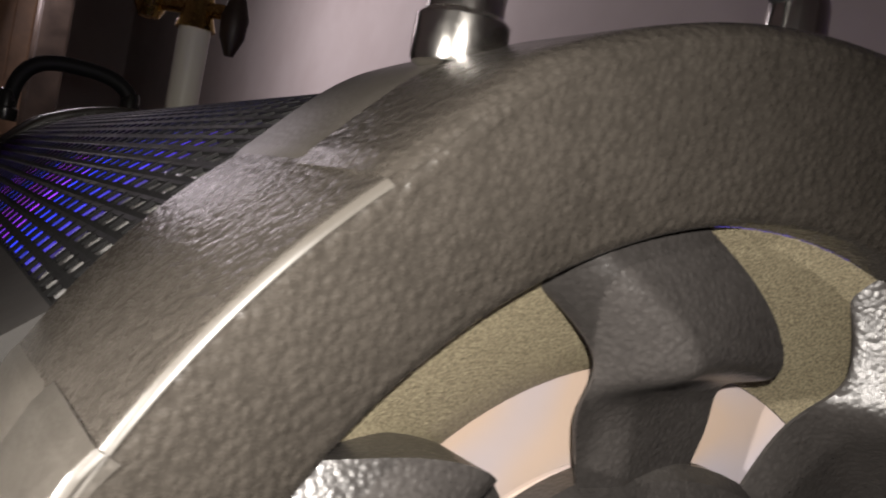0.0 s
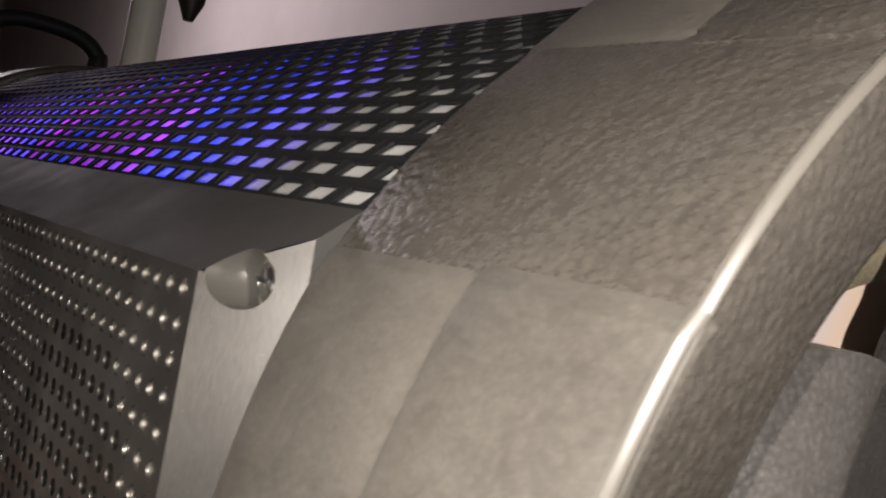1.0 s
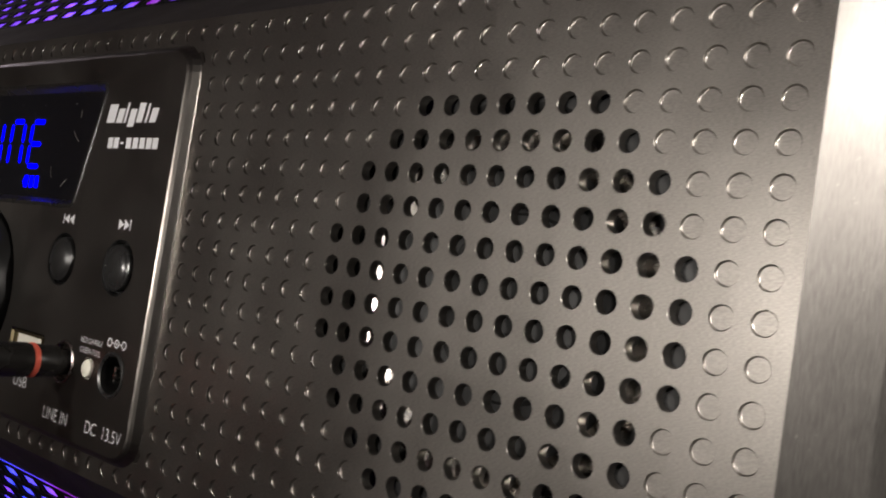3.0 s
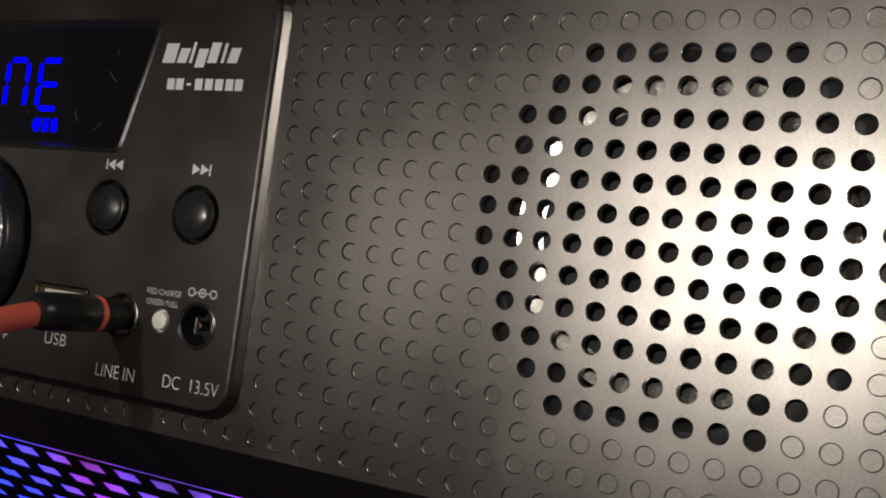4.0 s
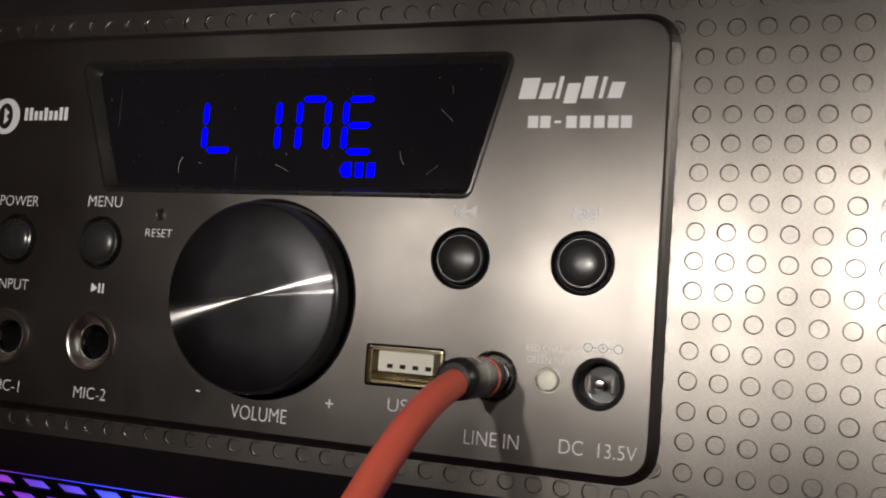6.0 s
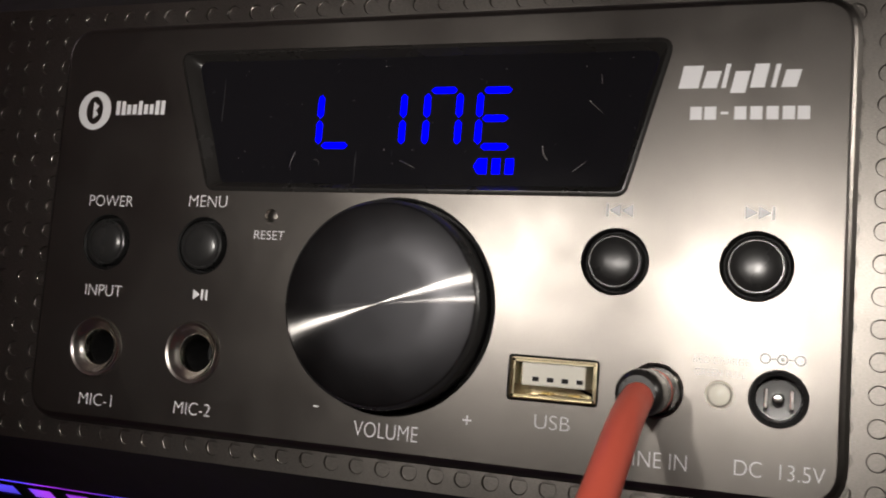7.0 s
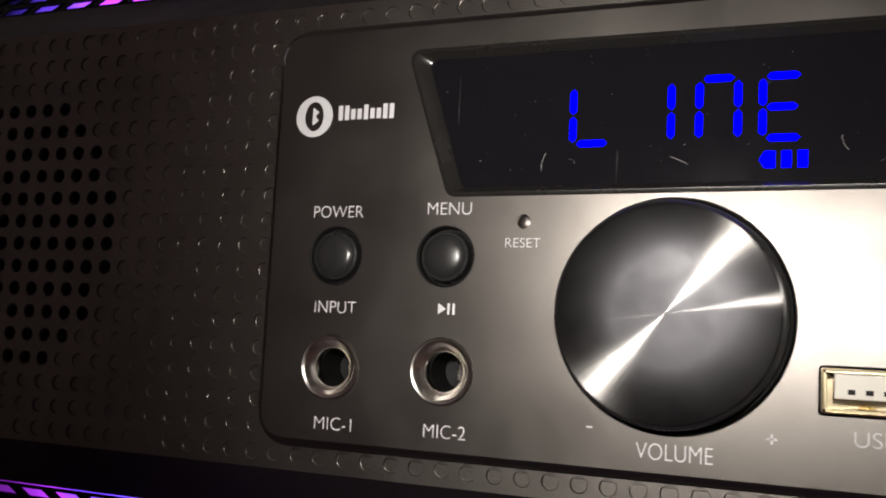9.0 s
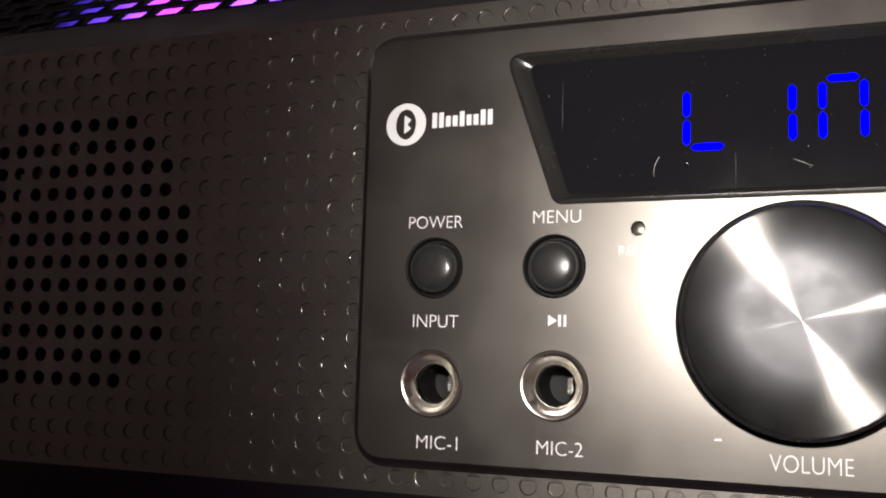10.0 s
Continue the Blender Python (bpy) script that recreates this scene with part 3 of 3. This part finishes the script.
sp(part("baffle", box(X0, X1, 1.0, 1.3, -4.2, 4.2), BLACK))

# ---- control panel ----
YP = -0.2
OUT = rounded(rect(-25.03, -10.79, -3.72, 3.68), 0.55, 8)
DISP = rounded([(-22.46, 3.2), (-21.58, 0.6), (-14.02, 0.64), (-13.36, 3.16)], 0.22, 6)
DISP_IN = rounded([(-22.10, 3.03), (-21.37, 0.76), (-14.14, 0.80), (-13.58, 3.0)], 0.16, 6)
BUTTONS = {"POWER": (-23.67, -0.44), "MENU": (-21.57, -0.43), "back": (-14.11, -0.39), "next": (-12.02, -0.37)}
JACKS = [(-23.65, -2.40), (-21.54, -2.36)]
USB = rounded(rect(-15.69, -14.24, -2.65, -1.93), 0.07, 3)
LINE, LEDP, DC, RESET = (-13.39, -2.31), (-12.46, -2.29), (-11.64, -2.28), (-20.21, 0.16)


def control_panel():
    """Raised face plate with all its cut-outs."""
    bm = bmesh.new()
    holes = [(DISP, 0.0), (USB, 0.12), (circle(KX, KZ, KR, 72), 0.15), (circle(*LINE, 0.42), 0.12), (circle(*LEDP, 0.21, 28), 0.1), (circle(*DC, 0.42), 0.1), (circle(*RESET, 0.12, 20), 0.12)]
    holes += [(circle(*p, 0.53), 0.15) for p in BUTTONS.values()] + [(circle(*p, 0.57), 0.1) for p in JACKS]
    edges = []
    front = loop(bm, grown(OUT, -0.04), YP)
    for a, b in zip(front, front[1:] + front[:1]):
        edges.append(bm.edges.new((a, b)))
    walls = []
    for pts, depth in holes:
        ring = loop(bm, pts, YP)
        for a, b in zip(ring, ring[1:] + ring[:1]):
            edges.append(bm.edges.new((a, b)))
        walls.append((ring, pts, depth))
    bmesh.ops.triangle_fill(bm, edges=edges, use_beauty=True, use_dissolve=False)
    for ring, pts, depth in walls:
        if depth:
            low = loop(bm, pts, YP + depth)
            rows_to_faces(bm, [ring, low], True)
    steps = [(0.0, YP + 0.02), (0.05, YP + 0.06), (0.12, -0.02), (0.13, 0.012), (0.18, 0.012), (0.19, 0.03)]
    rows_to_faces(bm, [front] + [loop(bm, grown(OUT, d) if d else OUT, y) for d, y in steps], True)
    bmesh.ops.recalc_face_normals(bm, faces=bm.faces)
    return sp(part("control_panel", bm, PANEL, None, "raised taupe metal control panel"))


panel = control_panel()


def display():
    bm = bmesh.new()
    a, m, b = loop(bm, DISP, YP - 0.012), loop(bm, grown(DISP, -0.06), YP - 0.02), loop(bm, DISP_IN, -0.09)
    o = loop(bm, grown(DISP, 0.03), YP + 0.01)
    rows_to_faces(bm, [o, a, m, b], True)
    bmesh.ops.recalc_face_normals(bm, faces=bm.faces)
    part("display_bezel", bm, BEZEL, panel, "sloping black bezel", True)
    bm = bmesh.new()
    bm.faces.new(loop(bm, DISP_IN, -0.092)[::-1])
    bmesh.ops.recalc_face_normals(bm, faces=bm.faces)
    part("display_window", bm, GLASS, panel, "scratched glossy black display window showing LINE")
    T = 0.055

    def seg(x0, z0, x1, z1):
        d = Vector((x1 - x0, z1 - z0)).normalized()
        n = Vector((-d.y, d.x)) * T
        p, q = Vector((x0, z0)), Vector((x1, z1))
        pts = [p, p + d * T + n, q - d * T + n, q, q - d * T - n, p + d * T - n]
        part("segment", slab([(v.x, v.y) for v in pts], -0.1, -0.093), BLUE, panel, "glowing blue segment")

    def upright(x):
        seg(x, 1.94, x, 2.36), seg(x, 1.48, x, 1.90)

    upright(-19.47), seg(-19.40, 1.45, -18.90, 1.45)
    upright(-17.89)
    upright(-17.46), upright(-16.88), seg(-17.40, 2.41, -16.94, 2.41)
    upright(-16.52), seg(-16.46, 2.40, -15.98, 2.40), seg(-16.46, 1.92, -16.02, 1.92), seg(-16.46, 1.44, -15.98, 1.44)
    for x in (-16.17, -15.94):
        part("segment", slab(rect(x - 0.07, x + 0.07, 0.98, 1.24), -0.1, -0.093), BLUE, panel, "glowing blue segment")
    part("segment", slab([(-16.56, 1.11), (-16.48, 0.98), (-16.33, 0.98), (-16.33, 1.24), (-16.48, 1.24)], -0.1, -0.093), BLUE, panel, "glowing blue segment")


display()


def lint():
    """Fine hairs and specks of dust on the display window."""
    rnd = random.Random(4)
    for i in range(7):
        x, z, a = rnd.uniform(-21.2, -13.9), rnd.uniform(0.95, 2.95), rnd.uniform(0, 6.28)
        d, bend = rnd.uniform(0.05, 0.17), rnd.uniform(-0.08, 0.08)
        u, w = (math.cos(a) * d, math.sin(a) * d), (-math.sin(a) * bend, math.cos(a) * bend)
        pts = bezier((x - u[0], -0.097, z - u[1]), (x + w[0], -0.105, z + w[1]), (x + w[0] * 0.6, -0.105, z + w[1] * 0.6), (x + u[0], -0.097, z + u[1]), 8)
        part("hair", tube(pts, 0.003 + 0.002 * rnd.random(), 5), FLUFF, panel, "pale hair stuck to the display", True)
    bm = bmesh.new()
    for i in range(46):
        x, z, r = rnd.uniform(-21.4, -13.8), rnd.uniform(0.85, 2.98), rnd.uniform(0.004, 0.010)
        bmesh.ops.create_icosphere(bm, subdivisions=1, radius=r, matrix=Matrix.Translation((x, -0.096, z)))
    tagged(part("dust", bm, FLUFF, panel, "pale specks of dust"), kind="stuff")


lint()


def buttons():
    for x, z in BUTTONS.values():
        part("button_well", about_y([(0.525, YP + 0.01), (0.50, YP + 0.03), (0.48, YP + 0.15), (0.44, YP + 0.16)], x, z, 48), BLACK, panel, "", True)
        part("button", about_y([(0.445, YP + 0.16), (0.44, YP + 0.02), (0.425, YP - 0.03), (0.40, YP - 0.045), (0.395, YP - 0.035), (0.38, YP - 0.035), (0.37, YP - 0.05), (0.25, YP - 0.09), (0.12, YP - 0.11), (0.0, YP - 0.115)], x, z, 48), BUTTON, panel, "domed black push button", True)


buttons()


def volume_knob():
    part("knob_groove", about_y([(KR + 0.0, YP + 0.005), (KR - 0.03, YP + 0.02), (KR - 0.06, YP + 0.14), (1.0, YP + 0.15)], KX, KZ, 96), BLACK, panel, "", True)
    part("volume_knob", about_y([(1.72, YP + 0.14), (1.72, YP - 0.42), (1.70, YP - 0.48), (1.655, YP - 0.52)], KX, KZ, 96), BUTTON, panel, "black knob side", True)
    part("knob_face", about_y([(1.655, YP - 0.52), (1.62, YP - 0.54), (0.8, YP - 0.542), (0.0, YP - 0.543)], KX, KZ, 96), KNOB, panel, "turned dark metal knob face", True)


volume_knob()


def sockets():
    for x, z in JACKS:
        part("jack_ring", about_y([(0.565, YP + 0.02), (0.56, YP - 0.03), (0.535, YP - 0.06), (0.50, YP - 0.055), (0.47, YP - 0.025), (0.42, YP + 0.03), (0.375, YP + 0.07), (0.345, YP + 0.085), (0.33, YP + 0.11), (0.33, YP + 0.3)], x, z, 48), NICKEL, panel, "chrome microphone jack ring", True)
        part("jack_hole", about_y([(0.33, YP + 0.28), (0.32, YP + 1.0), (0.0, YP + 1.05)], x, z, 32), BLACK, panel, "dark jack hole", True)
        part("jack_contact", box(x + 0.10, x + 0.2, YP + 0.5, YP + 0.56, z - 0.14, z + 0.14, 0.02), DULL, panel)
    # usb socket
    bm = bmesh.new()
    rings = [loop(bm, grown(USB, -0.035), YP + 0.11), loop(bm, grown(USB, -0.035), YP - 0.015), loop(bm, grown(USB, -0.06), YP - 0.02), loop(bm, grown(USB, -0.07), YP + 0.05), loop(bm, grown(USB, -0.10), YP + 0.05), loop(bm, grown(USB, -0.11), YP + 0.7)]
    rows_to_faces(bm, rings, True)
    bm.faces.new(rings[-1])
    bmesh.ops.recalc_face_normals(bm, faces=bm.faces)
    part("usb_shell", bm, GOLD, panel, "shiny plated socket shell", True)
    part("usb_tongue", box(-15.48, -14.46, YP + 0.06, YP + 0.65, -2.40, -2.04, 0.02), IVORY, panel, "white socket tongue")
    for i in range(4):
        x = -15.30 + 0.235 * i
        part("usb_contact", box(x, x + 0.10, YP + 0.04, YP + 0.08, -2.33, -2.26, 0.005), BLACK, panel)
    for x in (-15.15, -14.72):
        part("usb_spring", box(x, x + 0.2, YP + 0.05, YP + 0.2, -2.53, -2.49, 0.01), BRASS, panel)
    # line-in jack
    part("line_jack_ring", about_y([(0.42, YP + 0.03), (0.415, YP - 0.02), (0.39, YP - 0.035), (0.36, YP - 0.01), (0.345, YP + 0.15), (0.2, YP + 0.16)], *LINE, 40), DULL, panel, "dark metal line-in jack ring", True)
    # charge light
    part("charge_light", about_y([(0.21, YP + 0.09), (0.175, YP + 0.08), (0.17, YP - 0.01), (0.155, YP - 0.04), (0.10, YP - 0.065), (0.0, YP - 0.075)], *LEDP, 28), IVORY, panel, "milky white charge light", True)
    # power socket
    part("dc_ring", about_y([(0.425, YP + 0.02), (0.42, YP - 0.02), (0.39, YP - 0.03), (0.345, YP - 0.005), (0.33, YP + 0.1)], *DC, 40), BUTTON, panel, "black power socket ring", True)
    part("dc_barrel", about_y([(0.33, YP + 0.08), (0.32, YP + 0.5), (0.0, YP + 0.52)], *DC, 32), BUTTON, panel, "dark glossy socket lining", True)
    for dx in (-0.2, 0.16):
        part("dc_spring", box(DC[0] + dx, DC[0] + dx + 0.06, YP + 0.16, YP + 0.42, DC[1] - 0.16, DC[1] + 0.14, 0.02), CHROME, panel, "chrome contact spring")
    part("dc_pin", about_y([(0.085, YP + 0.5), (0.085, YP + 0.12), (0.06, YP + 0.07), (0.0, YP + 0.06)], *DC, 20), CHROME, panel, "socket pin", True)
    part("reset_hole", about_y([(0.12, YP + 0.1), (0.1, YP + 0.09), (0.0, YP + 0.07)], *RESET, 20), PANEL, panel, "", True)


sockets()


def printed(text, cx, cz, w, h, bold=0.0):
    """A printed word fitted into a width and height."""
    cu = bpy.data.curves.new("lettering", "FONT")
    cu.body, cu.offset, cu.extrude = text, bold - 0.012, 0.0
    ob = new("lettering", cu)
    bpy.context.view_layer.update()
    me = bpy.data.meshes.new_from_object(ob.evaluated_get(bpy.context.evaluated_depsgraph_get()))
    bpy.data.objects.remove(ob)
    co = np.array([v.co for v in me.vertices])
    lo, hi = co.min(0), co.max(0)
    for v in me.vertices:
        x, z = (v.co.x - lo[0]) / (hi[0] - lo[0]) - 0.5, (v.co.y - lo[1]) / (hi[1] - lo[1]) - 0.5
        v.co = ((cx + x * w) * S, (YP - 0.004) * S, (cz + z * h) * S)
    me.update()
    me.materials.clear()
    return from_mesh("lettering", me, WHITE, panel, "white printed word " + text)


for text, x, z, w, h in (("POWER", -23.66, 0.345, 0.99, 0.21), ("MENU", -21.53, 0.385, 0.80, 0.21), ("RESET", -20.21, -0.19, 0.60, 0.155), ("INPUT", -23.61, -1.35, 0.82, 0.21),
                        ("MIC-1", -23.52, -3.37, 0.73, 0.22), ("MIC-2", -21.43, -3.345, 0.75, 0.22), ("VOLUME", -17.70, -3.36, 1.14, 0.25), ("USB", -14.93, -2.945, 0.56, 0.22),
                        ("LINE IN", -13.34, -3.335, 0.93, 0.23), ("DC  13.5V", -11.59, -3.31, 1.23, 0.225), ("RED CHARGE", -12.455, -1.79, 0.79, 0.105), ("GREEN FULL", -12.465, -1.975, 0.73, 0.105)):
    printed(text, x, z, w, h)


def mark(points, label=""):
    bm = bmesh.new()
    bm.faces.new([bm.verts.new((x, YP - 0.004, z)) for x, z in points])
    bmesh.ops.recalc_face_normals(bm, faces=bm.faces)
    if bm.faces[:] and bm.faces[0].normal.y > 0:
        bmesh.ops.reverse_faces(bm, faces=bm.faces)
    return part("printed_mark", bm, WHITE, panel, label)


def tri(x, z, w, h):
    return mark([(x, z - h / 2), (x + w, z), (x, z + h / 2)])


def bar(x, z, w, h, lean=0.0):
    return mark([(x - w / 2 - lean, z - h / 2), (x + w / 2 - lean, z - h / 2), (x + w / 2 + lean, z + h / 2), (x - w / 2 + lean, z + h / 2)])


tri(-21.65, -1.315, 0.15, 0.19), bar(-21.46, -1.315, 0.045, 0.19), bar(-21.37, -1.315, 0.045, 0.19)
bar(-14.265, 0.415, 0.035, 0.2), tri(-14.06, 0.415, -0.18, 0.2), tri(-13.87, 0.415, -0.18, 0.2)
tri(-12.21, 0.43, 0.18, 0.2), tri(-12.02, 0.43, 0.18, 0.2), bar(-11.81, 0.43, 0.035, 0.2)
bar(-19.0, -3.07, 0.10, 0.03), bar(-16.31, -3.04, 0.15, 0.03), bar(-16.31, -3.04, 0.03, 0.15)


def ring_mark(x, z, r0, r1):
    bm = bmesh.new()
    rows_to_faces(bm, [loop(bm, circle(x, z, r, 28), YP - 0.004) for r in (r0, r1)], True)
    bmesh.ops.recalc_face_normals(bm, faces=bm.faces)
    return part("printed_mark", bm, WHITE, panel)


for x in (-11.84, -11.6, -11.36):
    ring_mark(x, -1.71, 0.055, 0.08)
bar(-11.72, -1.71, 0.1, 0.02), bar(-11.48, -1.71, 0.1, 0.02), bar(-11.6, -1.71, 0.05, 0.05)
# maker's mark, model mark and wireless mark as plain shapes
for x, w, h, z in ((-13.10, 0.30, 0.36, 2.52), (-12.79, 0.22, 0.27, 2.475), (-12.58, 0.07, 0.38, 2.53), (-12.37, 0.22, 0.34, 2.43), (-12.09, 0.21, 0.37, 2.525), (-11.86, 0.07, 0.36, 2.52), (-11.64, 0.22, 0.27, 2.475)):
    bar(x, z, w, h, 0.035)
for i, x in enumerate((-13.0, -12.79, -12.58, -12.35, -12.12, -11.89, -11.66, -11.45)):
    bar(x, 1.95, 0.11 if i == 2 else 0.175, 0.04 if i == 2 else 0.205)
mark(circle(-24.28, 2.10, 0.38, 40), "round white wireless badge")
for i in range(9):
    bar(-23.74 + 0.127 * i, 2.11 + (0.03 if i in (0, 1, 4, 7, 8) else 0), 0.09, 0.27 if i in (0, 1, 4, 7, 8) else 0.19)


def badge():
    bm = bmesh.new()
    bm.faces.new([bm.verts.new((x, YP - 0.008, z)) for x, z in [(-24.28 + 0.19 * math.cos(a), 2.10 + 0.27 * math.sin(a)) for a in [2 * math.pi * i / 28 for i in range(28)]][::-1]])
    part("badge_shape", bm, PANEL, panel)
    bm = bmesh.new()
    bm.faces.new([bm.verts.new((x, YP - 0.011, z)) for x, z in ((-24.31, 1.93), (-24.18, 2.02), (-24.25, 2.10), (-24.18, 2.18), (-24.31, 2.27))])
    part("badge_shape", bm, WHITE, panel)


badge()

# ---- audio cable ----
cable = empty("audio_cable", "red audio cable with a black plug in the line-in jack", "cable")
part("plug", about_y([(0.25, -0.1), (0.26, -0.35), (0.30, -0.36), (0.31, -0.75), (0.30, -0.78)], *LINE, 32), BEZEL, cable, "black moulded plug tip sleeve", True)
part("plug_band", about_y([(0.30, -0.77), (0.325, -0.80), (0.325, -0.86), (0.30, -0.89)], *LINE, 32), RED, cable, "thin red band", True)
part("plug_body", about_y([(0.30, -0.88), (0.325, -0.95), (0.325, -1.9), (0.30, -2.1), (0.24, -2.16), (0.15, -2.16)], *LINE, 32), BEZEL, cable, "black plug body", True)
part("cord", tube(bezier((LINE[0], -1.9, -2.34), (-13.36, -4.6, -2.7), (-13.15, -6.3, -4.2), (-14.5, -4.5, -5.2), 30) + bezier((-14.5, -4.5, -5.2), (-16.5, -2.0, -6.6), (-18.0, -6.0, -9.5), (-24.0, -9.0, -10.25), 24)[1:], 0.215, 16), RED, cable, "red rubber cord", True)

# ---- things in the background ----
post = empty("ornamental_stand", "white stand with brass top and dark drop", "stand")
part("stem", tube([(-48.8, 14.5, -10.5), (-48.8, 14.5, 3.0), (-48.8, 14.5, 17.6)], 1.05, 24), IVORY, post, "white stem", True)
part("collar", tube([(-48.8, 14.5, 17.5), (-48.8, 14.5, 18.0), (-48.8, 14.5, 18.6), (-48.8, 14.5, 20.5)], lambda s: 1.35 - 0.5 * s, 24), BRASS, post, "brass collar", True)
part("arm", tube([(-51.2, 11.9, 19.0), (-48.8, 14.5, 18.9), (-47.0, 16.5, 18.9)], 0.5, 16), BRASS, post, "brass arm", True)
part("drop", tube([(-47.0, 16.5, 19.9), (-47.0, 16.5, 18.6), (-47.0, 16.5, 17.3), (-47.0, 16.5, 16.1)], lambda s: 0.2 + 0.75 * math.sin(math.pi * min(1, 0.15 + 0.8 * s)), 20), DARKWOOD, post, "dark drop", True)
part("weight", tube([(-51.2, 11.9, 20.2), (-51.2, 11.9, 19.0), (-51.2, 11.9, 17.9)], lambda s: 1.2 * math.sin(math.pi * (0.2 + 0.6 * s)), 20), BRASS, post, "dark brass weight", True)
tagged(part("wooden_post", box(-190, -184, 17, 23, -80, 165, 0.6), DARKWOOD), "dark stained wooden post beside the wall", "post")
BROWN = wood("brown_wood", (0.10, 0.058, 0.030), (0.18, 0.105, 0.055))
cabinet = tagged(part("wooden_cabinet", box(-330, -215, -20, 20, -80, 165, 1.0), BROWN), "brown wooden cabinet with two panelled doors", "cabinet")
for y0, y1, ky in ((-19, -0.4, -3), (0.4, 19, 3)):
    door = part("door", box(-215.5, -213, y0, y1, -74, 160, 0.5), BROWN, cabinet)
    part("door_panel", box(-213.4, -212.2, y0 + 4, y1 - 4, -66, 152, 0.5), BROWN, door)
    part("handle", tube([(-213, ky, 36), (-210.6, ky, 37), (-210.6, ky, 47), (-213, ky, 48)], 0.5, 10), BRASS, door, "brass handle", True)
